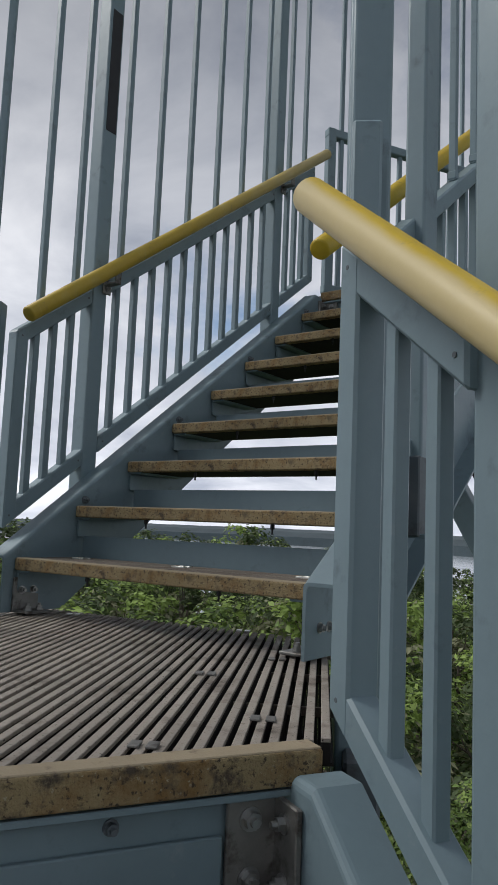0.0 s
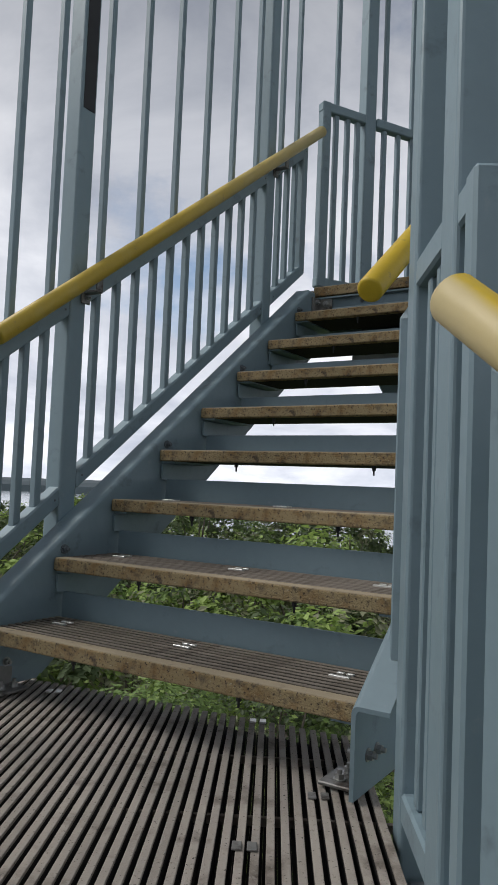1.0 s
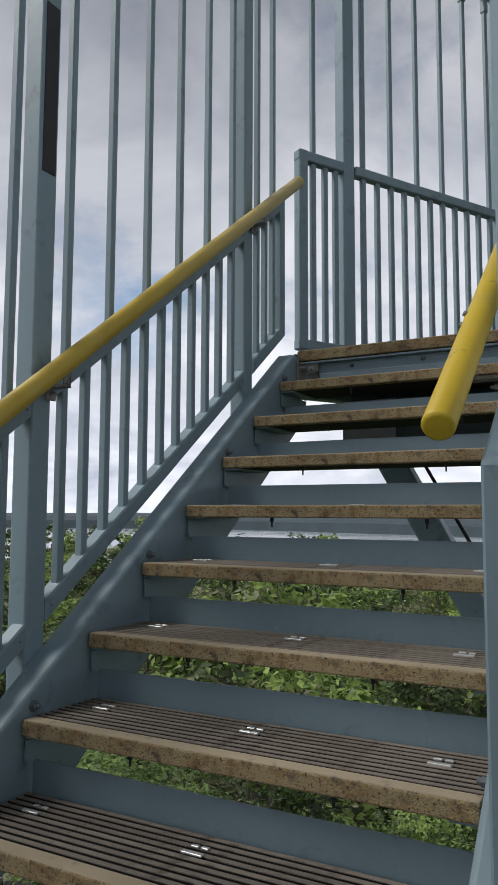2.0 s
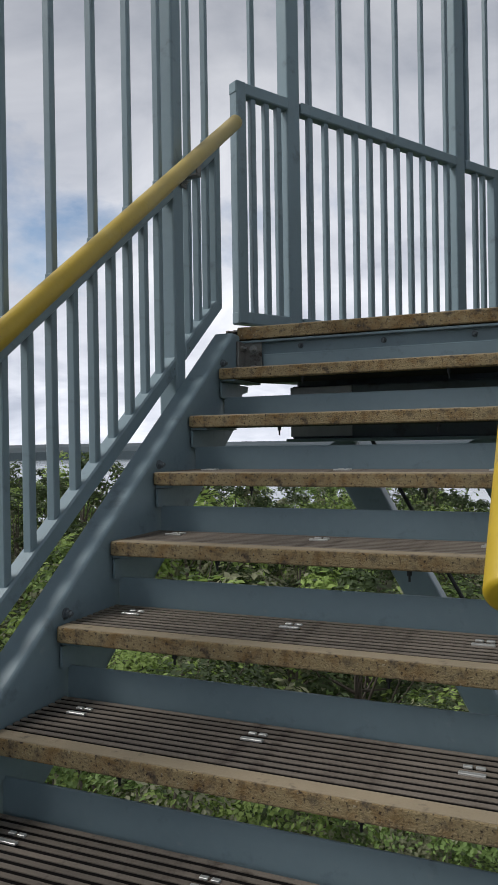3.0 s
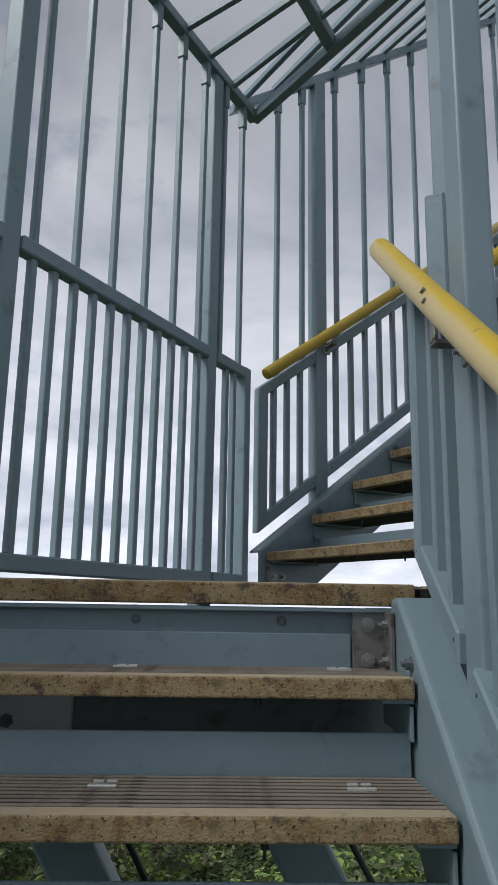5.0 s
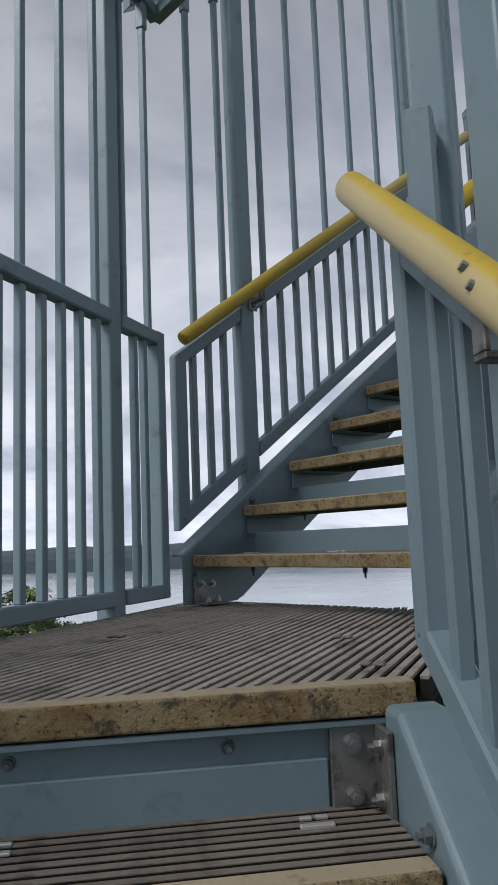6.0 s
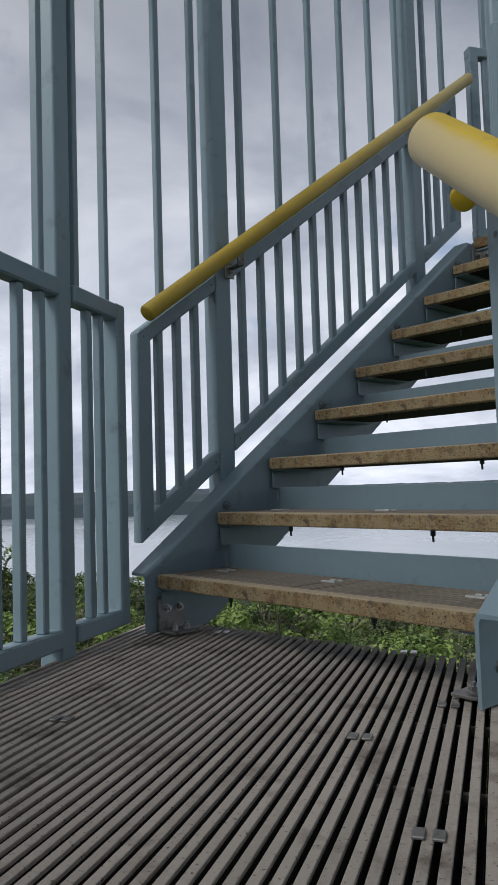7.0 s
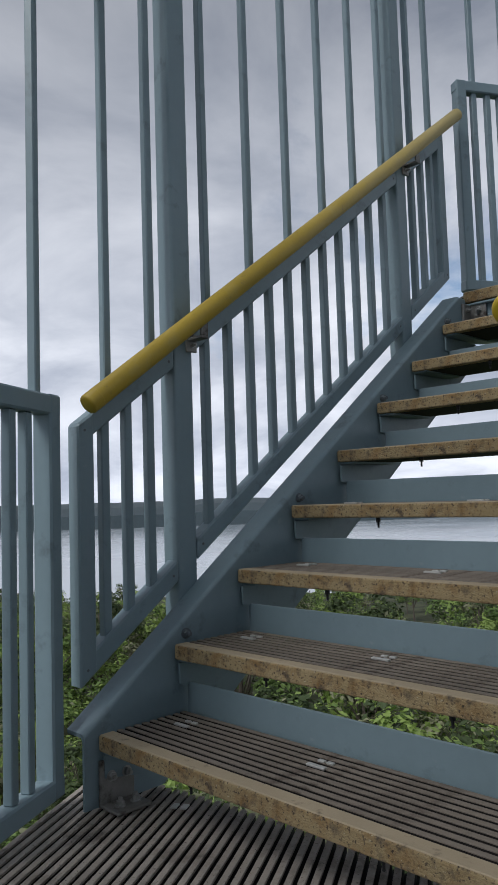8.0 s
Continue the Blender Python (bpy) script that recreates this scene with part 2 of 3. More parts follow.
def post(x, y, z0, z1, a, b, ang=0.0, bevel=0.004, bm=None, seg=1, cut=0.0):
    """An upright bar of a across and b along the way ang (degrees from +y to the right); cut: slope of its ends along that way."""
    s = Vector((math.cos(radians(ang)), -math.sin(radians(ang)), 0))
    f = Vector((math.sin(radians(ang)), math.cos(radians(ang)), 0))
    c = Vector((x, y, 0))
    pts = []
    for z in (z0, z1):
        for i, j in ((-1, -1), (1, -1), (1, 1), (-1, 1)):
            pts.append(c + s * a / 2 * i + f * b / 2 * j + Vector((0, 0, z + cut * b / 2 * j)))
    return hexa(bm or bmesh.new(), pts, bevel, seg)


def tube(p0, p1, r, bm=None, n=16, cap=0.0, r2=None):
    bm = bm or bmesh.new()
    p0, p1 = Vector(p0), Vector(p1)
    d = (p1 - p0).normalized()
    a = d.orthogonal().normalized()
    b = d.cross(a)
    rows = [(p0, r), (p1, r if r2 is None else r2)]
    if cap:
        rows = [(p0, r * 0.72), (p0 + d * cap * 0.35, r * 0.93), (p0 + d * cap, r), (p1 - d * cap, r), (p1 - d * cap * 0.35, r * 0.93), (p1, r * 0.72)]
    rings = [[bm.verts.new(p + (a * math.cos(2 * math.pi * i / n) + b * math.sin(2 * math.pi * i / n)) * q) for i in range(n)] for p, q in rows]
    for u, v in zip(rings, rings[1:]):
        for i in range(n):
            bm.faces.new((u[i], u[(i + 1) % n], v[(i + 1) % n], v[i]))
    bm.faces.new(rings[0][::-1])
    bm.faces.new(rings[-1])
    return bm


def bolt(at, way, r=0.012, bm=None):
    """A hexagonal head on a washer, with the end of its thread."""
    bm = bm or bmesh.new()
    p, d = Vector(at), Vector(way).normalized()
    tube(p, p + d * 0.003, r * 1.35, bm, 14)
    tube(p + d * 0.003, p + d * 0.013, r, bm, 6)
    tube(p + d * 0.013, p + d * 0.021, r * 0.55, bm, 8)
    return bm


def bolts(parent, spots, way, r, mat, label=""):
    """Bolts that point one way, each a part of its own."""
    b0 = part("bolt", bolt(spots[0], way, r), mat, parent, label)
    for p in spots[1:]:
        again(b0, Vector(p) - Vector(spots[0]))


# ---- the stair tower ----
UP = (0, 0, 1)
XP = (1, 0, 0)


def rail_line(off, x, y):
    return Vector((x, y, off + K * y))


def channel(x, sgn, width, stations, thick=0.009, r=0.014):
    """A plate web with a rounded top bend and a flange turned outwards; stations of (y, top, bottom)."""
    bm = bmesh.new()
    rings = []
    for y, zt, zb in stations:
        out = [(0.0, zb), (0.0, zt - r)]
        out += [(r - r * math.cos(a), zt - r + r * math.sin(a)) for a in (0.4, 0.8, 1.2)]
        out += [(r, zt), (width, zt), (width, zt - thick), (r, zt - thick), (thick, zt - r - 0.004), (thick, zb)]
        rings.append([bm.verts.new((x + sgn * u, y, z)) for u, z in out])
    n = len(rings[0])
    for p, q in zip(rings, rings[1:]):
        for i in range(n):
            j = (i + 1) % n
            bm.faces.new((p[i], p[j], q[j], q[i]))
    bm.faces.new(rings[0][::-1])
    bm.faces.new(rings[-1])
    return bm


def make_flight():
    """Eight open treads between two channel stringers."""
    f = thing("stair_flight", (0, 0, 0), "straight steel stair flight, grey-blue stringers, open tan-edged grating treads", "staircase", "flights of the stair tower")
    lo, hi = -0.165, 0.195
    y0, y1 = -0.036, Y9 - 0.012
    zt = RISE - 0.044
    yt = (zt - hi) / K
    for sgn in (-1, 1):
        xw, xf = sgn * (W / 2 + 0.006), sgn * (W / 2 + 0.084)
        # a channel bent from plate, open to the outside, with an upright foot and a level head
        zl = lo + K * y1 + 0.02
        bm = channel(xw, sgn, abs(xf - xw), ((y0, hi + K * y0 + 0.015, 0.004), (0.20, hi + K * 0.20 + 0.015, 0.004), (yt, zt + 0.015, lo + K * yt + 0.02), (y1, zt + 0.015, zl)))
        xm = (xw + xf) / 2
        beam((xm, 0.22, lo + K * 0.22 + 0.02), (xm, y1, zl), XP, abs(xf - xw), 0.010, 0, bm, vertical=True)
        st = part("stringer", bm, PAINT, f)
        # foot angle, bolted to the deck
        bm = slab(*sorted((xw - sgn * 0.012, xw - sgn * 0.002)), 0.0, 0.10, 0.005, 0.115, 0.002)
        slab(*sorted((xw - sgn * 0.085, xw - sgn * 0.002)), 0.0, 0.10, 0.005, 0.013, 0.002, bm)
        part("foot_angle", bm, GALV, st, "dull galvanised foot angle")
        bolts(st, [(xw - sgn * 0.012, y, 0.075) for y in (0.03, 0.075)], (-sgn, 0, 0), 0.010, BOLT)
        bolts(st, [(xw + sgn * 0.008, y, 0.075) for y in (0.03, 0.075)], (sgn, 0, 0), 0.010, BOLT)
        bolts(st, [(xw - sgn * 0.05, y, 0.013) for y in (0.03, 0.075)], UP, 0.010, BOLT)
        bolts(st, [(sgn * (W / 2 + 0.006), (i - 1) * G + 0.045, i * R + 0.022) for i in (2, 4, 6, 8)], (-sgn, 0, 0), 0.011, DARK_PAINT_SHADE)
    # treads
    first = None
    kick = brk = None
    for i in range(1, 9):
        off = Vector((0, (i - 1) * G, i * R))
        if first is None:
            bm = slab(-W / 2, W / 2, 0, 0.043, i * R - 0.040, i * R - 0.002, 0.004, seg=2)
            nose = part("tread", bm, NOSING, f, "tan grit-coated tread with brown grating bars")
            bm = slab(-W / 2 + 0.002, W / 2 - 0.002, 0.003, 0.042, i * R - 0.004, i * R, 0.0015)
            part("worn_strip", bm, NOSE_TOP, nose, "pale worn strip")
            bm = slab(-W / 2, W / 2, 0.053, 0.0672, i * R - 0.0035, i * R - 0.001, 0.0006)
            # lower web and flange coloured near black to paint the shade between bars
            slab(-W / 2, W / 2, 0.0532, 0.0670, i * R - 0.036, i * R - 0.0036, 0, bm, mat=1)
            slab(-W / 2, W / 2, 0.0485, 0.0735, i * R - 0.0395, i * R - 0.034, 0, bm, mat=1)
            b0 = part("grating_bar", bm, (GRATE, GAP_SHADE), nose)
            for j in range(1, 9):
                again(b0, (0, 0.0252 * j, 0))
            bm = slab(-0.475, -0.425, 0.172, 0.184, i * R - 0.002, i * R + 0.003, 0.001)
            slab(-0.470, -0.452, 0.204, 0.214, i * R - 0.002, i * R + 0.003, 0.001, bm)
            slab(-0.446, -0.428, 0.204, 0.214, i * R - 0.002, i * R + 0.003, 0.001, bm)
            c0 = part("clip", bm, CLIP, nose, "bright steel hold-down clip")
            again(c0, (0.44, 0, 0))
            again(c0, (0.885, -0.008, 0))
            bm = tube((-0.24, 0.03, i * R - 0.040), (-0.24, 0.03, i * R - 0.055), 0.0065, None, 6)
            tube((-0.24, 0.03, i * R - 0.055), (-0.24, 0.03, i * R - 0.070), 0.003, bm, 6)
            s0 = part("screw_end", bm, CABLE, nose)
            again(s0, (0.50, 0, 0))
            # kick plate at the back
            bm = slab(-W / 2 + 0.001, W / 2 - 0.001, 0.281, 0.288, i * R - 0.02, i * R + 0.074, 0.0015)
            kick = part("kick_plate", bm, PAINT, f)
            # seat angles on the stringers
            bm = bmesh.new()
            xi = -W / 2
            prof = [(0.012, i * R - 0.052), (0.012, i * R - 0.105), (0.135, i * R - 0.125), (0.185, i * R - 0.105), (0.20, i * R - 0.085), (0.25, i * R - 0.075), (0.26, i * R - 0.052)]
            for x in (xi + 0.001, xi + 0.008):
                bm.faces.new([bm.verts.new((x, y, z)) for y, z in prof])
            bm.verts.ensure_lookup_table()
            n = len(prof)
            for q in range(n):
                w = (q + 1) % n
                bm.faces.new((bm.verts[q], bm.verts[w], bm.verts[n + w], bm.verts[n + q]))
            slab(xi + 0.001, xi + 0.06, 0.012, 0.26, i * R - 0.047, i * R - 0.0405, 0, bm)
            brk = part("seat_angle", bm, PAINT, f)
            bm = slab(-xi - 0.008, -xi - 0.001, 0.012, 0.25, i * R - 0.115, i * R - 0.052, 0.001)
            slab(-xi - 0.06, -xi - 0.001, 0.012, 0.26, i * R - 0.047, i * R - 0.0405, 0, bm)
            brk2 = part("seat_angle", bm, PAINT, f)
            first = nose
        else:
            d = off - Vector((0, 0, R))
            t2 = again(first, d)
            for ch in list(first.children):
                c2 = again(ch, (0, 0, 0))
                c2.parent = t2
            again(kick, d)
            again(brk, d)
            again(brk2, d)
    return f


GXS = {-1: 0.668, 1: 0.636}   # lines of the outer and inner side rails
HXS = {-1: 0.578, 1: 0.549}   # lines of the handrails
COLS = (0.37, 1.57)   # columns along a flight
TOP, BOT = 0.905, 0.288
RING = 2.47


def make_side_rail(sgn, tall):
    """The sloping side rail of a flight, with its uprights and, on the outer side, the tall screen bars."""
    x = sgn * GXS[sgn]
    g = thing("side_rail", (x, 0, 0), "sloping grey-blue steel side rail with square uprights" + (" and tall screen bars" if tall else ""), "railing", "side rails of the stair flights")
    segs = ((0.012, 0.338), (0.412, 1.538), (1.612, 1.925 if sgn < 0 else 1.892))
    for y0, y1 in segs:
        part("top_rail", beam(rail_line(TOP, x, y0), rail_line(TOP, x, y1), XP, 0.05, 0.062, 0.005, None, 1, True), PAINT, g)
        part("bottom_rail", beam(rail_line(BOT, x, y0), rail_line(BOT, x, y1), XP, 0.05, 0.062, 0.005, None, 1, True), PAINT, g)
    for y in (0.036, 1.902 if sgn < 0 else 1.868):
        part("end_post", post(x, y, BOT - 0.03 + K * y, TOP + 0.03 + K * y, 0.052, 0.05, 0, 0.005, cut=K), PAINT, g)
    ys = [0.105, 0.181, 0.258] + [0.479 + 0.0982 * i for i in range(11)] + [1.683, 1.76, 1.837]
    if sgn > 0:
        ys = [0.125, 0.215] + ys[3:14] + [1.688, 1.777]
    b0 = None
    for y in ys:
        d = Vector((0, y - ys[0], K * (y - ys[0])))
        if b0 is None:
            b0 = part("upright", post(x, y, BOT + 0.025 + K * y, TOP - 0.025 + K * y, 0.026, 0.026, 0, 0.003, cut=K), PAINT, g)
        else:
            again(b0, d)
    bm = bmesh.new()
    for y0, y1 in segs:
        for y in (y0 + 0.02, y1 - 0.02):
            for off in (TOP, BOT):
                tube((x - sgn * 0.024, y, off + K * y), (x - sgn * 0.0265, y, off + K * y), 0.0038, bm, 8)
    tagged(part("rivets", bm, DARK_PAINT_SHADE, g), kind="stuff")
    if tall:
        t0 = None
        for y in [v + 0.014 for v in ([ys[0], ys[2]] + ys[3:14:2] + [ys[14], ys[16]] if sgn < 0 else ys[4:12:2])]:
            if t0 is None:
                y00 = y
                bm = post(x - 0.004, y, TOP + 0.032 + K * y, RING + K * y, 0.024, 0.024, 0, 0.003, cut=K)
                t0 = part("screen_bar", bm, PAINT, g)
                s0 = part("sleeve", post(x - 0.004, y, TOP + 0.03 + K * y, TOP + 0.058 + K * y, 0.029, 0.029, 0, 0.003), PAINT, t0)
                s1 = part("sleeve", post(x - 0.004, y, RING - 0.12 + K * y, RING + K * y, 0.034, 0.034, 0, 0.003), PAINT, t0)
            else:
                t = again(t0, (0, y - y00, K * (y - y00)))
                for s in (s0, s1):
                    o = again(s, (0, 0, 0))
                    o.parent = t
    return g


def make_handrail(sgn):
    x = sgn * HXS[sgn]
    ye = 1.945 if sgn < 0 else 1.885
    h = thing("handrail", rail_line(0.985, x, 0.0), "round yellow plastic handrail, faded and scuffed, on steel brackets", "handrail", "yellow handrails")
    rz = 0.985 if sgn < 0 else 0.998
    bm = tube(rail_line(rz, x, 0.0), rail_line(rz, x, ye), 0.0275, None, 24, 0.006)
    part("pole", bm, INNER_POLE if sgn > 0 else OUTER_POLE, h, smooth=True)
    for y in (0.028, ye - 0.028) if sgn < 0 else ():
        part("end_cap_joint", tube(rail_line(0.985, x, y), rail_line(0.985, x, y + 0.002), 0.0278, None, 24), OUTER_POLE, h)
    for y in COLS:
        yb = y + 0.03 if sgn < 0 else y - 0.10
        bm = slab(x - 0.004, x + 0.004, yb - 0.014, yb + 0.014, 0.920 + K * yb, 0.965 + K * yb, 0.002)
        slab(*sorted((x - sgn * 0.004, sgn * (GXS[sgn] - 0.02))), yb - 0.014, yb + 0.014, 0.912 + K * yb, 0.921 + K * yb, 0.002, bm)
        slab(*sorted((sgn * (GXS[sgn] - 0.034), sgn * (GXS[sgn] - 0.026))), yb - 0.02, yb + 0.02, 0.88 + K * yb, 0.935 + K * yb, 0.002, bm)
        b = part("bracket", bm, GALV, h, "dull steel bracket")
        part("screw", bolt((sgn * (GXS[sgn] - 0.034), yb, 0.90 + K * yb), (-sgn, 0, 0), 0.006), BOLT, b)
    if sgn > 0:
        for y in (0.30, 1.43):
            p = rail_line(rz, x, y) + Vector((-0.024, 0, 0.010))
            tb = part("rail_screw", tube(p, p + Vector((-0.005, 0, 0.003)), 0.006, None, 8), BOLT, h, "bright screw head")
            again(tb, (0.004, 0.022, 0.028))
    return h


def make_column(x, y, ang, z0, z1, label, wide=0.07, deep=0.072):
    c = thing("column", (x, y, z0), label, "column", "columns of the stair tower")
    part("shaft", post(x, y, z0, z1, wide, deep, ang, 0.008, None, 3), PAINT, c)
    if z0 > -1:
        part("base_plate", post(x, y, z0, z0 + 0.012, wide + 0.03, 0.10, ang, 0.002), PAINT, c)
    return c


LN = 3.60                       # landing rail, out from the axis
LS = (-0.86, 0.93)              # its ends
LCOLS = (-0.545, 0.60)


def make_landing_rail():
    z = RISE
    g = thing("landing_rail", lp(LN, 0, z), "level grey-blue steel landing rail with square uprights and tall screen bars", "railing", "rails of the landings")
    n = lp(1, 0, 0) - lp(0, 0, 0)
    segs = ((LS[0], LCOLS[0] - 0.036), (LCOLS[0] + 0.036, LCOLS[1] - 0.036), (LCOLS[1] + 0.036, LS[1]))
    for a, b in segs:
        part("top_rail", beam(lp(LN, a, z + 0.985), lp(LN, b, z + 0.985), n, 0.05, 0.05, 0.005, None, 1, True), PAINT, g)
        part("bottom_rail", beam(lp(LN, a, z + 0.055), lp(LN, b, z + 0.055), n, 0.05, 0.05, 0.005, None, 1, True), PAINT, g)
    for s in (LS[0] + 0.028, LS[1] - 0.028):
        p = lp(LN, s, 0)
        part("end_post", post(p.x, p.y, z + 0.031, z + 1.012, 0.052, 0.05, 30, 0.005), PAINT, g)
    ss = [-0.762, -0.690, -0.625] + [-0.446 + 0.0945 * i for i in range(11)] + [0.735, 0.803]
    p0 = lp(LN, ss[0], 0)
    b0 = part("upright", post(p0.x, p0.y, z + 0.08, z + 0.96, 0.026, 0.026, 30, 0.003), PAINT, g)
    for s in ss[1:]:
        again(b0, lp(LN, s, 0) - p0)
    t0 = None
    for s in [ss[0]] + ss[3:14:2] + [0.672, 0.845]:
        if t0 is None:
            t0 = part("screen_bar", post(p0.x, p0.y, z + 1.01, z + 2.33, 0.024, 0.024, 30, 0.003), PAINT, g)
            s0 = part("sleeve", post(p0.x, p0.y, z + 2.215, z + 2.33, 0.034, 0.034, 30, 0.003), PAINT, t0)
        else:
            t = again(t0, lp(LN, s, 0) - p0)
            o = again(s0, (0, 0, 0))
            o.parent = t
    return g


IN = 2.447                      # inner landing rail, out from the axis


def make_inner_rail():
    """The short level rail on the inner corner of a landing."""
    z = RISE
    g = thing("landing_rail", lp(IN, 0, z), "short level grey-blue steel rail on the inner landing corner", "railing", "inner rails of the landings")
    n = lp(1, 0, 0) - lp(0, 0, 0)
    for a, b in ((-0.150, -0.097), (-0.005, 0.208)):
        part("top_rail", beam(lp(IN, a, z + 0.985), lp(IN, b, z + 0.985), n, 0.048, 0.05, 0.005, None, 1, True), PAINT, g)
        part("bottom_rail", beam(lp(IN, a, z + 0.055), lp(IN, b, z + 0.055), n, 0.048, 0.05, 0.005, None, 1, True), PAINT, g)
    p = lp(IN, -0.170, 0)
    part("end_post", post(p.x, p.y, z + 0.031, z + 1.013, 0.052, 0.046, 30, 0.005), PAINT, g)
    for s in (0.070, 0.140):
        p = lp(IN, s, 0)
        part("upright", post(p.x, p.y, z + 0.081, z + 0.958, 0.026, 0.026, 30, 0.003), PAINT, g)
    return g


def make_cage():
    """The screen's top over a landing and the sloping one over the next flight's start."""
    z = RISE + 2.35
    n = lp(1, 0, 0) - lp(0, 0, 0)
    s = Vector((0.5, SQ, 0))
    c = thing("screen_top", lp(3.0, 0, z), "grey-blue steel frame and bars closing the cage over the landing", "screen frame", "tops of the screen cage")
    part("edge_bar", beam(lp(LN, -1.0, z), lp(LN, 0.965, z), n, 0.05, 0.05, 0.004), PAINT, c)
    inner, k = 2.30, 0.30
    for a in (-1.0, 0.965):
        part("main_bar", beam(lp(LN, a, z), lp(inner, a * k, z), s, 0.045, 0.055, 0.004), PAINT, c)
    part("cross_bar", beam(lp(3.07, -0.70, z + 0.012), lp(3.07, 0.68, z + 0.012), n, 0.05, 0.06, 0.004), PAINT, c)
    for q in [-0.762] + [-0.446 + 0.189 * i for i in range(6)] + [0.72]:
        part("bar", beam(lp(LN, q, z + 0.01), lp(inner, q * k, z + 0.01), s, 0.024, 0.03, 0.002), PAINT, c)
    return c


def make_sloping_cage():
    x = -GXS[-1] - 0.004
    c = thing("screen_top", (x, 1, RING + 0.7), "sloping grey-blue steel frame and bars closing the cage over a flight", "screen frame", "tops of the screen cage")
    for xx in (x, GXS[1] + 0.004):
        part("edge_bar", beam(rail_line(RING, xx, -0.16), rail_line(RING, xx, 2.0), XP, 0.05, 0.055, 0.004, None, 1, True), PAINT, c)
    y = -0.1
    b0 = None
    while y < 2.0:
        if b0 is None:
            b0 = part("bar", beam(rail_line(RING + 0.03, x, y), rail_line(RING + 0.03, GXS[1], y), (0, 1, 0), 0.026, 0.03, 0.002), PAINT, c)
            yy = y
        else:
            again(b0, (0, y - yy, K * (y - yy)))
        y += 0.19
    return c


def deck_edges(s_line):
    """Where the landing's grating begins and ends along a bar at distance s_line (n) from the axis."""
    # front: y = Y9 + 0.05 in this flight's frame
    base = lp(s_line, 0, 0)
    d = Vector((0.5, SQ, 0))
    a = (Y9 + 0.047 - base.y) / d.y
    # far: the next flight's line y = 0.275 + 0.13 x
    m = turn(1).inverted()
    p, q = m @ base, m @ (base + d)
    e = q - p
    b = (0.275 + 0.13 * p.x - p.y) / (e.y - 0.13 * e.x)
    return a, b


def deck_clip(n, s):
    """A pair of small flat clips over two neighbouring bars of the deck."""
    nv = lp(1, 0, 0) - lp(0, 0, 0)
    bm = bmesh.new()
    for d in (-0.0126, 0.0126):
        beam(lp(n + d, s - 0.014, RISE + 0.002), lp(n + d, s + 0.014, RISE + 0.002), nv, 0.016, 0.004, 0.001, bm)
    return bm


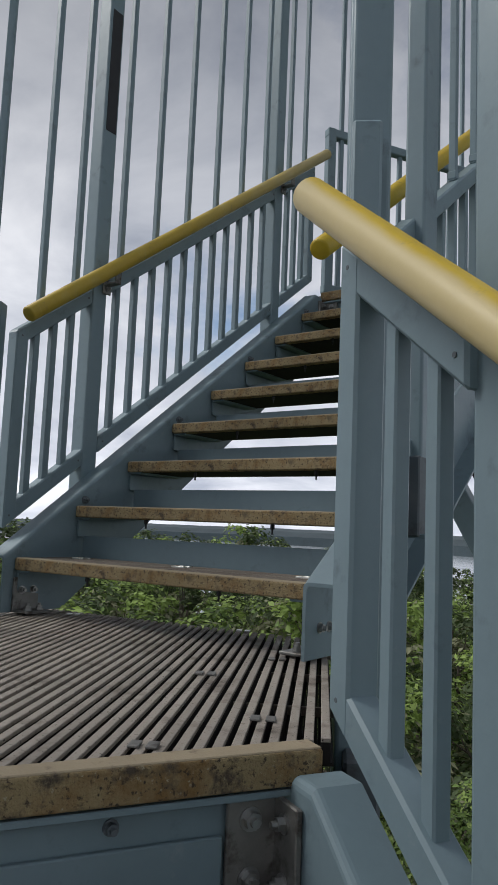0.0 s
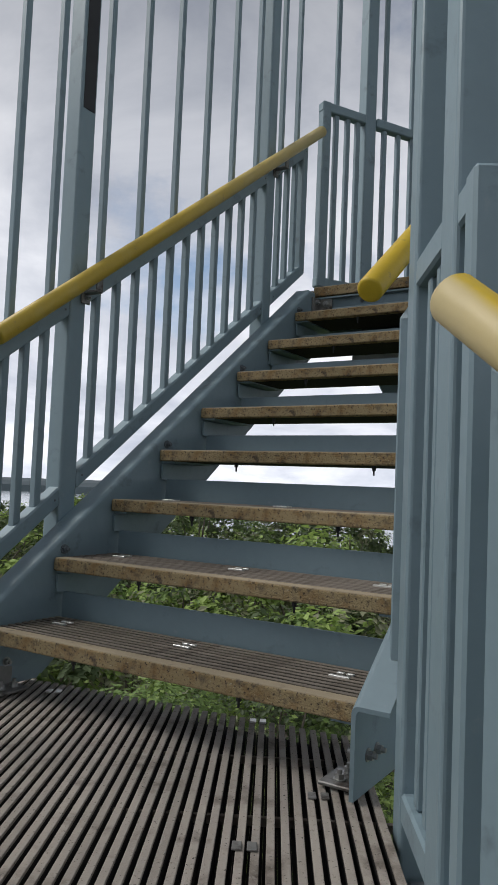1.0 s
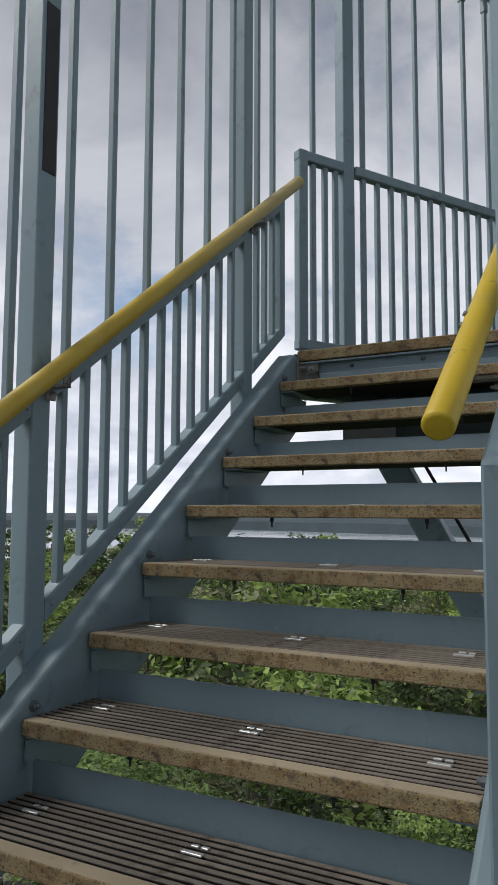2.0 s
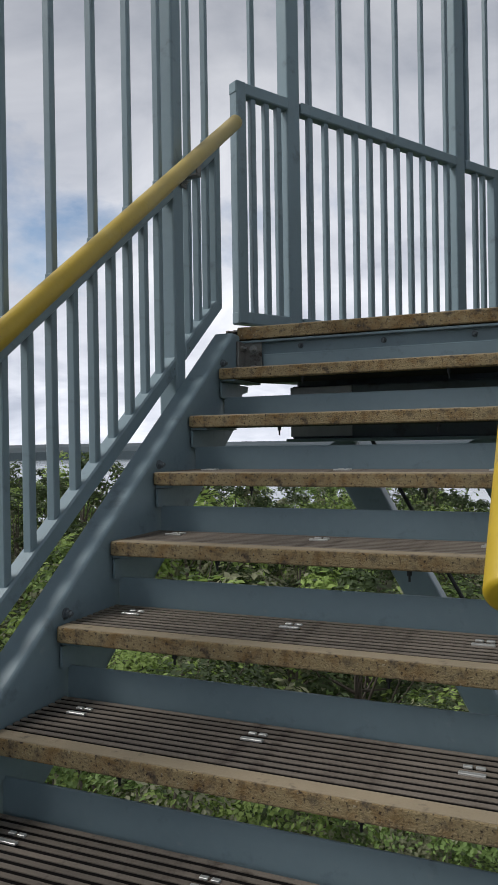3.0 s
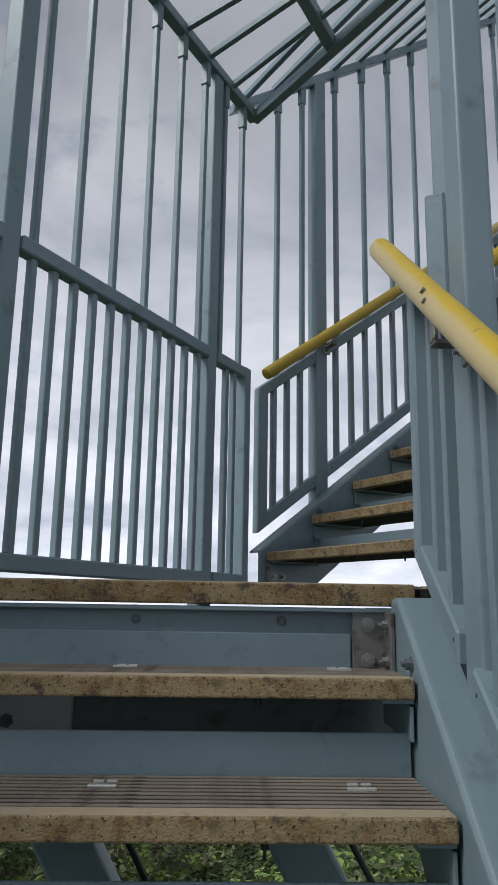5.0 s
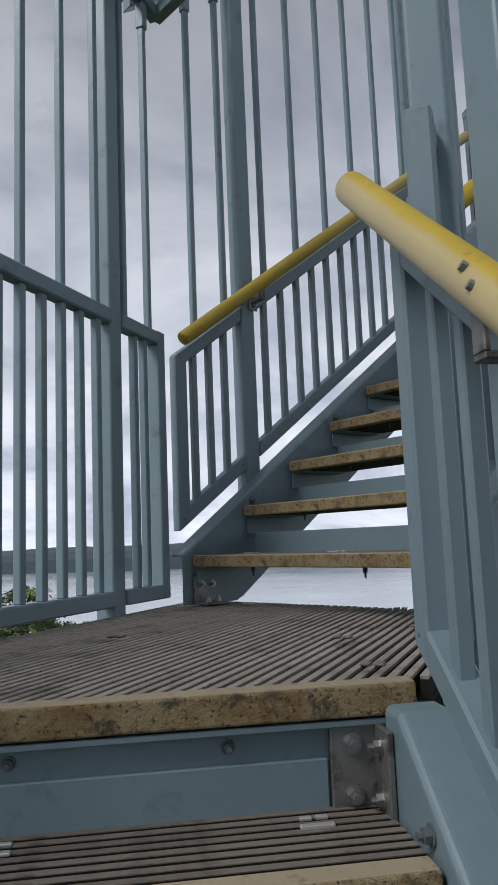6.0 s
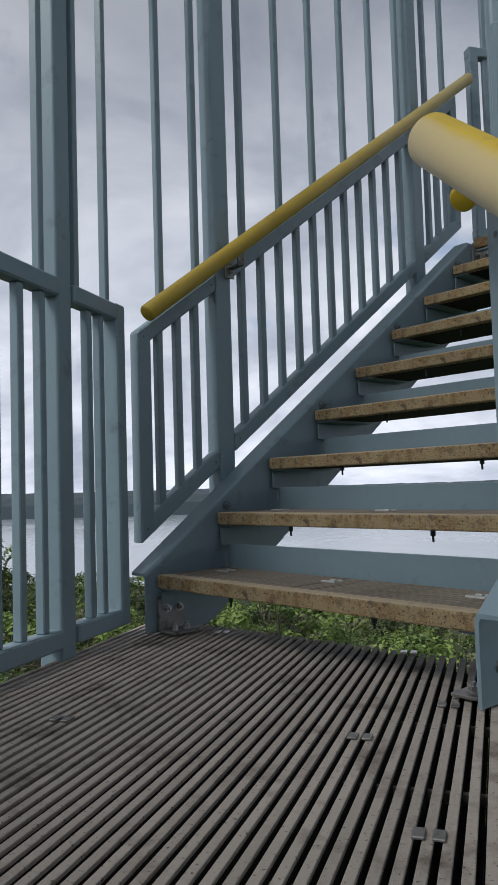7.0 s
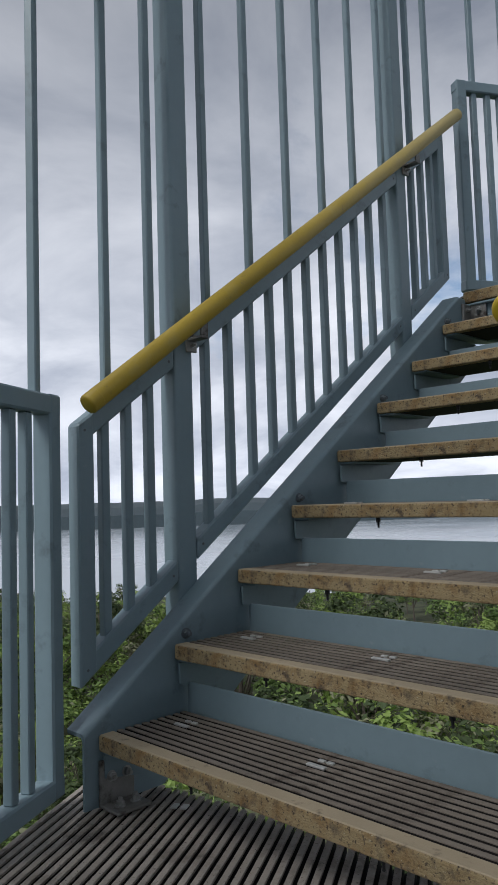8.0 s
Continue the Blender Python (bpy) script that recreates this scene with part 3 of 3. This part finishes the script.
def make_landing():
    z = RISE
    L = thing("landing", lp(2.9, 0, z), "worn brown grating deck with a tan gritty edge on grey-blue beams", "landing", "landings of the stair tower")
    part("edge_nosing", slab(-0.572, 0.613, Y9, Y9 + 0.045, z - 0.048, z - 0.001, 0.004, seg=2), NOSING, L)
    part("worn_strip", slab(-0.570, 0.611, Y9 + 0.003, Y9 + 0.044, z - 0.003, z + 0.001, 0.0015), NOSE_TOP, L, "pale worn strip")
    # fascia channel below the nosing
    part("fascia", slab(-0.60, 0.60, Y9 + 0.030, Y9 + 0.040, z - 0.20, z - 0.052, 0.002), PAINT, L)
    part("shelf_lip", slab(-0.60, 0.60, Y9 + 0.004, Y9 + 0.030, z - 0.062, z - 0.052, 0.002), PAINT, L)
    part("cover_plate", slab(-0.472, 0.472, Y9 + 0.018, Y9 + 0.028, z - 0.20, z - 0.108, 0.002), PAINT, L)
    for sgn in (-1, 1):
        a, b = sorted((sgn * 0.475, sgn * 0.553))
        bm = slab(a, b, Y9 + 0.012, Y9 + 0.022, z - 0.195, z - 0.060, 0.002)
        slab(*sorted((sgn * 0.545, sgn * 0.555)), Y9 - 0.05, Y9 + 0.022, z - 0.195, z - 0.060, 0.002, bm)
        pl = part("joint_plate", bm, GALV, L, "stained galvanised joint plate")
        bolts(pl, [(sgn * 0.508, Y9 + 0.012, z + dz) for dz in (-0.087, -0.163)], (0, -1, 0), 0.012, BOLT)
        bolts(pl, [(sgn * 0.545, Y9 - 0.018, z + dz) for dz in (-0.087, -0.163)], (-sgn, 0, 0), 0.010, BOLT)
    bolts(L, [(x, Y9 + 0.030, z - 0.082) for x in (-0.32, 0.0, 0.32)], (0, -1, 0), 0.008, DARK_PAINT_SHADE)
    # grating bars
    n = 2.49
    while n < 3.605:
        a, b = deck_edges(n)
        if b - a > 0.08:
            j = random.uniform(-0.006, 0.006)
            bm = beam(lp(n, a, z - 0.0045), lp(n, b + j, z - 0.0045), (lp(1, 0, 0) - lp(0, 0, 0)), 0.0146, 0.007, 0.001)
            # below the deck surface the bars are blackened, painting in the gap shade
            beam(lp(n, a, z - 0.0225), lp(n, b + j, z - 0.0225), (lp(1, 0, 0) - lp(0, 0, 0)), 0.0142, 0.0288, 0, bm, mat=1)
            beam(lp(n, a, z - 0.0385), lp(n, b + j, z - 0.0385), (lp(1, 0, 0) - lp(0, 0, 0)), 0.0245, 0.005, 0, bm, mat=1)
            part("grating_bar", bm, (DECK, GAP_SHADE), L)
        n += 0.0252
    for q in (-0.62, -0.31, 0.0, 0.31, 0.62):
        n0, n1 = 2.36, 3.66
        while n0 < n1 and not (deck_edges(n0)[0] + 0.02 < q < deck_edges(n0)[1] - 0.02):
            n0 += 0.02
        while n1 > n0 and not (deck_edges(n1)[0] + 0.02 < q < deck_edges(n1)[1] - 0.02):
            n1 -= 0.02
        if n1 - n0 > 0.1:
            part("cross_rod", beam(lp(n0, q, z - 0.026), lp(n1, q, z - 0.026), (0.5, SQ, 0), 0.010, 0.016), GRATE, L)
    # hold-down clips
    nv = lp(1, 0, 0) - lp(0, 0, 0)
    for nn, q, mat in ((2.735, 0.15, GALV), (2.59, -0.188, GALV), (3.306, 0.12, GALV), (2.60, 0.37, GALV), (3.30, 0.985, CLIP), (2.727, 0.815, CLIP)):
        part("clip", deck_clip(nn, q), mat, L, "small steel hold-down clip")
    # beams under the deck
    zb = z - 0.052
    part("edge_beam", beam(lp(3.60, -0.93, zb - 0.075), lp(3.60, 0.99, zb - 0.075), nv, 0.07, 0.15, 0.006), PAINT, L)
    # inner beam, bearer and soffit beam: under-deck shade is put in their colour
    part("inner_beam", beam(lp(2.43, -0.16, z - 0.17), lp(2.43, 0.20, z - 0.17), nv, 0.06, 0.22, 0.006), DARK_PAINT_SHADE, L, "beam under the inner edge, darkened for the shade there")
    part("bearer", slab(-0.37, 0.74, Y9 + 0.06, Y9 + 0.20, z - 0.44, z - 0.235, 0.008, seg=2), DARK_PAINT_SHADE, L, "deep bearer under the landing, shade put into its dark grey")
    part("bearer_plate", slab(-0.372, -0.13, Y9 + 0.048, Y9 + 0.058, z - 0.43, z - 0.24, 0.002), CLEAN_GALV, L, "grey galvanised end plate")
    part("bearer_flange", slab(-0.385, 0.75, Y9 + 0.03, Y9 + 0.22, z - 0.45, z - 0.438, 0.002), PAINT, L)
    part("soffit_beam", slab(-0.40, 0.74, Y9 + 0.21, Y9 + 0.33, z - 0.235, z - 0.055, 0.006), DARK_PAINT_SHADE, L)
    part("bolt", bolt((-0.27, Y9 + 0.06, z - 0.30), (0, -1, 0), 0.016), DARK_PAINT_SHADE, L)
    return L


def make_brace(x, label):
    b = thing("brace", (x, 2.12, RISE - 0.45), label, "brace", "braces under the landings")
    p0, p1 = Vector((x, 2.12, RISE - 0.448)), Vector((x + 0.56 * 15.2, 2.12, RISE - 0.448 - 15.2))
    d = (p1 - p0).normalized()
    bm = beam(p0, p1, (0, 1, 0), 0.09, 0.125, 0.010, None, 2)
    part("section", bm, PAINT, b)
    q0, q1 = p0 + Vector((0.125, 0.05, 0)), p1 + Vector((0.125, 0.05, 0))
    part("cable", tube(q0, q1, 0.008, None, 8), CABLE, b, "thin black cable")
    return b


flight = make_flight()
rails = [make_side_rail(-1, True), make_side_rail(1, True)]
handrails = [make_handrail(-1), make_handrail(1)]
landing_rail = make_landing_rail()
inner_rail = make_inner_rail()
landing = make_landing()
cage = make_cage()
slope_cage = make_sloping_cage()
COL_LABEL = "tall square grey-blue steel column of the stair tower"
cols = []
for y in COLS:
    for sgn in (-1, 1):
        xc, wide, deep = (GXS[-1] + 0.012, 0.07, 0.072) if sgn < 0 else (GXS[1] + 0.022, 0.062, 0.094)
        cols.append(make_column(sgn * xc, y + 0.005, 0, 0.17 + K * y - 0.15, RING + K * y, COL_LABEL, wide, deep))
for s in LCOLS:
    p = lp(LN + 0.02, s, 0)
    cols.append(make_column(p.x, p.y, 30, RISE - 0.19, RISE + 2.36, COL_LABEL))
for n, s, wide, deep in ((2.440, 0.245, 0.064, 0.070), (2.436, -0.051, 0.076, 0.088)):
    p = lp(n, s, 0)
    cols.append(make_column(p.x, p.y, 30, RISE - 0.34, RISE + 2.36, COL_LABEL, wide, deep))
braces = [make_brace(-0.23, "slanting grey steel brace with a cable beside it"), make_brace(0.30, "slanting grey steel brace with a cable beside it")]


for c in (cols[1],):
    y = c.location.y
    part("base_bracket", slab(0.60, 0.69, y - 0.06, y + 0.07, K * y + 0.02, K * y + 0.235, 0.004), DARK_PAINT_SHADE, c)


def place(ob, k):
    return copy_thing(ob, turn(k) @ Matrix.Translation(ob.location))


for k in (-1, 1):
    for ob in [flight, landing_rail, inner_rail, landing, *rails, *handrails, *cols]:
        copied = place(ob, k)
        if ob is landing and k == -1:
            # one more clip, by the edge of the lower deck
            bm = deck_clip(2.74, -0.373)
            bmesh.ops.translate(bm, verts=bm.verts, vec=-landing.location)
            me = bpy.data.meshes.new("clip")
            bm.to_mesh(me)
            bm.free()
            me.materials.append(GALV)
            extra = new("clip", me)
            extra.parent = copied
            tagged(extra, "small steel hold-down clip")
place(slope_cage, 1)
first_col = cols[0]
# thin near-black strip laid on the upper face of this one column
part("dark_slot", slab(-GXS[-1] + 0.0225, -GXS[-1] + 0.026, COLS[0] - 0.022, COLS[0] + 0.030, 1.83, 2.34, 0.001), CABLE, first_col, "long near-black strip on the column face")

# ---- ground, lake and woods ----
GROUND = -13.0


def ground_height(x, y):
    r = math.hypot(x - CX, y - CY)
    z = GROUND + 1.2 * noise.noise(Vector((x, y, 3)) * 0.03)
    if r > 120:
        z -= min(1.0, (r - 120) / 120) * 24
    return z


def make_ground():
    bm = bmesh.new()
    radii = [0, 4, 8, 14, 22, 32, 45, 60, 80, 100, 120, 145, 170, 200, 240, 320, 600, 1200, 2500, 4500]
    rows = []
    for r in radii:
        row = []
        for i in range(72):
            a = 2 * math.pi * i / 72
            x, y = CX + r * math.cos(a), CY + r * math.sin(a)
            row.append(bm.verts.new((x, y, ground_height(x, y))))
        rows.append(row)
    for a, b in zip(rows, rows[1:]):
        for i in range(72):
            j = (i + 1) % 72
            bm.faces.new((a[i], a[j], b[j], b[i]))
    me = bpy.data.meshes.new("ground")
    bmesh.ops.remove_doubles(bm, verts=bm.verts, dist=0.001)
    bmesh.ops.recalc_face_normals(bm, faces=bm.faces)
    bm.to_mesh(me)
    bm.free()
    me.materials.append(SOIL)
    me.shade_smooth()
    return tagged(new("ground", me), "dark scrubby ground falling towards the lake", "ground", kind="structure")


def make_water():
    bm = bmesh.new()
    bmesh.ops.create_circle(bm, cap_ends=True, radius=4400, segments=96)
    me = bpy.data.meshes.new("water")
    bm.to_mesh(me)
    bm.free()
    me.materials.append(WATER)
    ob = new("water", me)
    ob.location = (CX, CY, -30)
    return tagged(ob, "pale grey lake under a cloudy sky", "lake", kind="structure")


def make_far_shore():
    """Wooded hills beyond the lake: nearer on one side, far off on the other."""
    bm = bmesh.new()
    rows = []
    n = 720
    for depth, h in ((0, 0.0), (6, 0.55), (60, 0.85), (200, 1.0), (700, 1.05)):
        row = []
        for i in range(n):
            a = 2 * math.pi * i / n
            # a is measured from +x towards +y
            near = 0.5 + 0.5 * math.cos(a - radians(78))
            rr = 2300 - 1400 * near ** 3 + 130 * noise.noise(Vector((math.cos(a), math.sin(a), 0)) * 3.1)
            top = (29 + 5.0 * noise.noise(Vector((math.cos(a), math.sin(a), 1)) * 7)) + 1.6 * noise.noise(Vector((math.cos(a), math.sin(a), 2 + depth)) * 120)
            q = rr + depth
            row.append(bm.verts.new((CX + q * math.cos(a), CY + q * math.sin(a), -30.5 + top * h)))
        rows.append(row)
    for u, v in zip(rows, rows[1:]):
        for i in range(n):
            j = (i + 1) % n
            bm.faces.new((u[i], u[j], v[j], v[i]))
    me = bpy.data.meshes.new("backdrop")
    bmesh.ops.recalc_face_normals(bm, faces=bm.faces)
    bm.to_mesh(me)
    bm.free()
    me.materials.append(FARWOOD)
    return tagged(new("backdrop", me), "dark wooded hills on the far shore of the lake", "far shore", kind="structure")


make_ground()
make_water()
make_far_shore()


def leaf_quads(rng, centre, radius, count, size, verts, faces, mats, mat_pick):
    for _ in range(count):
        v = Vector((rng.gauss(0, 1), rng.gauss(0, 1), rng.gauss(0, 1)))
        v.normalize()
        if v.z < 0 and rng.random() < 0.75:
            v.z = -v.z
        p = centre + Vector((v.x * radius, v.y * radius, v.z * radius * 0.75)) * rng.uniform(0.55, 1.05)
        nrm = (v * 0.6 + Vector((rng.uniform(-.5, .5), rng.uniform(-.5, .5), rng.uniform(0.2, 1.0)))).normalized()
        a = nrm.orthogonal().normalized()
        a.rotate(Matrix.Rotation(rng.uniform(0, 6.28), 3, nrm))
        b = nrm.cross(a)
        w, h = size * rng.uniform(0.5, 1.0), size * rng.uniform(0.9, 1.7)
        i = len(verts)
        verts.extend([p - a * w * 0.15 - b * h * 0.5, p + a * w * 0.5, p + b * h * 0.5 - nrm * h * 0.12, p - a * w * 0.5])
        faces.append((i, i + 1, i + 2, i + 3))
        mats.append(mat_pick())


def make_tree(seed, height, spread, clumps, leaves, size, tone):
    """A tapered trunk with limbs, and a crown of leaf clumps with gaps between them."""
    rng = random.Random(seed)
    t = thing("tree", (0, 0, 0), "leafy broadleaf tree with an uneven full green crown", "tree", "trees round the tower")
    bm = bmesh.new()
    pts = [Vector((0, 0, -0.3)), Vector((0.1, 0.05, height * 0.3)), Vector((-0.08, 0.1, height * 0.6)), Vector((0.05, 0, height * 0.85))]
    for i, (p, q) in enumerate(zip(pts, pts[1:])):
        tube(p, q, 0.16 * (1 - i * 0.28), bm, 7, r2=0.16 * (1 - (i + 1) * 0.28))
    cs = []
    for i in range(clumps):
        a = i * 2.4 + rng.uniform(-.5, .5)
        h = height * (0.42 + 0.55 * (i + 0.5) / clumps)
        rr = spread * (1 - ((h / height - 0.6) / 0.48) ** 2) ** 0.5 if abs((h / height - 0.6) / 0.48) < 1 else spread * 0.2
        rr *= rng.uniform(0.35, 1.0)
        c = Vector((math.cos(a) * rr, math.sin(a) * rr, h + rng.uniform(-.3, .3)))
        cs.append(c)
        if i % 2 == 0:
            s = Vector((0, 0, height * rng.uniform(0.25, 0.6)))
            tube(s, c, 0.05, bm, 5, r2=0.012)
    part("trunk", bm, BARK, t)
    verts, faces, mats = [], [], []
    for c in cs:
        main = rng.choices((0, 1, 2, 3), tone)[0]
        leaf_quads(rng, c, spread * rng.uniform(0.13, 0.36), leaves, size, verts, faces, mats, lambda: main if rng.random() < 0.82 else rng.choices((0, 1, 2, 3), tone)[0])
    me = bpy.data.meshes.new("crown")
    me.from_pydata([tuple(v) for v in verts], [], faces)
    for m in LEAF:
        me.materials.append(m)
    me.polygons.foreach_set("material_index", mats)
    ob = new("crown", me)
    ob.parent = t
    return t


kinds = [make_tree(11, 7.0, 2.7, 44, 780, 0.060, (4, 4, 3, 1)), make_tree(12, 6.0, 3.0, 46, 780, 0.058, (3, 6, 2, 1)),
         make_tree(13, 7.6, 2.3, 42, 740, 0.060, (3, 2, 5, 1)), make_tree(14, 5.2, 2.7, 44, 760, 0.055, (2, 3, 2, 5))]
far_kinds = [make_tree(21, 7.0, 2.7, 36, 110, 0.19, (4, 3, 3, 1)), make_tree(22, 6.2, 3.0, 36, 110, 0.19, (3, 5, 2, 2)), make_tree(23, 7.6, 2.3, 36, 110, 0.18, (2, 1, 6, 1))]
rng = random.Random(5)
spots = []
tries = 0
while len(spots) < 258 and tries < 30000:
    tries += 1
    front = len(spots) < 235
    r = 6.0 + (104 if front else 60) * rng.random() ** 1.25
    a = rng.uniform(radians(40), radians(168)) if front else rng.uniform(radians(168), radians(400))
    x, y = CX + r * math.cos(a), CY + r * math.sin(a)
    gap = 3.9 + r * 0.02
    if all((x - u) ** 2 + (y - v) ** 2 > gap * gap for u, v, _ in spots):
        spots.append((x, y, r))
near_left, far_left = list(kinds), list(far_kinds)
for i, (x, y, r) in enumerate(spots):
    src = kinds[rng.choices(range(4), (3, 3, 3, 2))[0]] if r < 17 and i < 235 else far_kinds[rng.choices(range(3), (3, 3, 2))[0]]
    k = rng.uniform(0.8, 1.15) * (1.0 + min(r, 70) / 70 * 0.55)
    # lower growth on the side that falls to the lake
    around = math.degrees(math.atan2(y - CY, x - CX)) % 360
    top = 15.0 - 0.10 * r if around < 100 else 14.0 - 0.05 * r if around < 122 else 13.7 - 0.015 * r
    top = min(top, 8.2 + 0.27 * r)
    k *= 1.0 if around < 122 else 1.25
    k = min(k, max(top, 3.5) / 7.6 * rng.uniform(0.74, 1.04))
    m = pose(x, y, ground_height(x, y), rng.uniform(-4, 4), rng.uniform(-4, 4), rng.uniform(0, 360)) @ Matrix.Diagonal((k, k, k * rng.uniform(0.9, 1.1), 1))
    if near_left and r < 17:
        near_left.pop().matrix_world = m
        continue
    if far_left and r >= 17:
        far_left.pop().matrix_world = m
        continue
    o = copy_thing(src, Matrix.Identity(4))
    o.matrix_basis = m
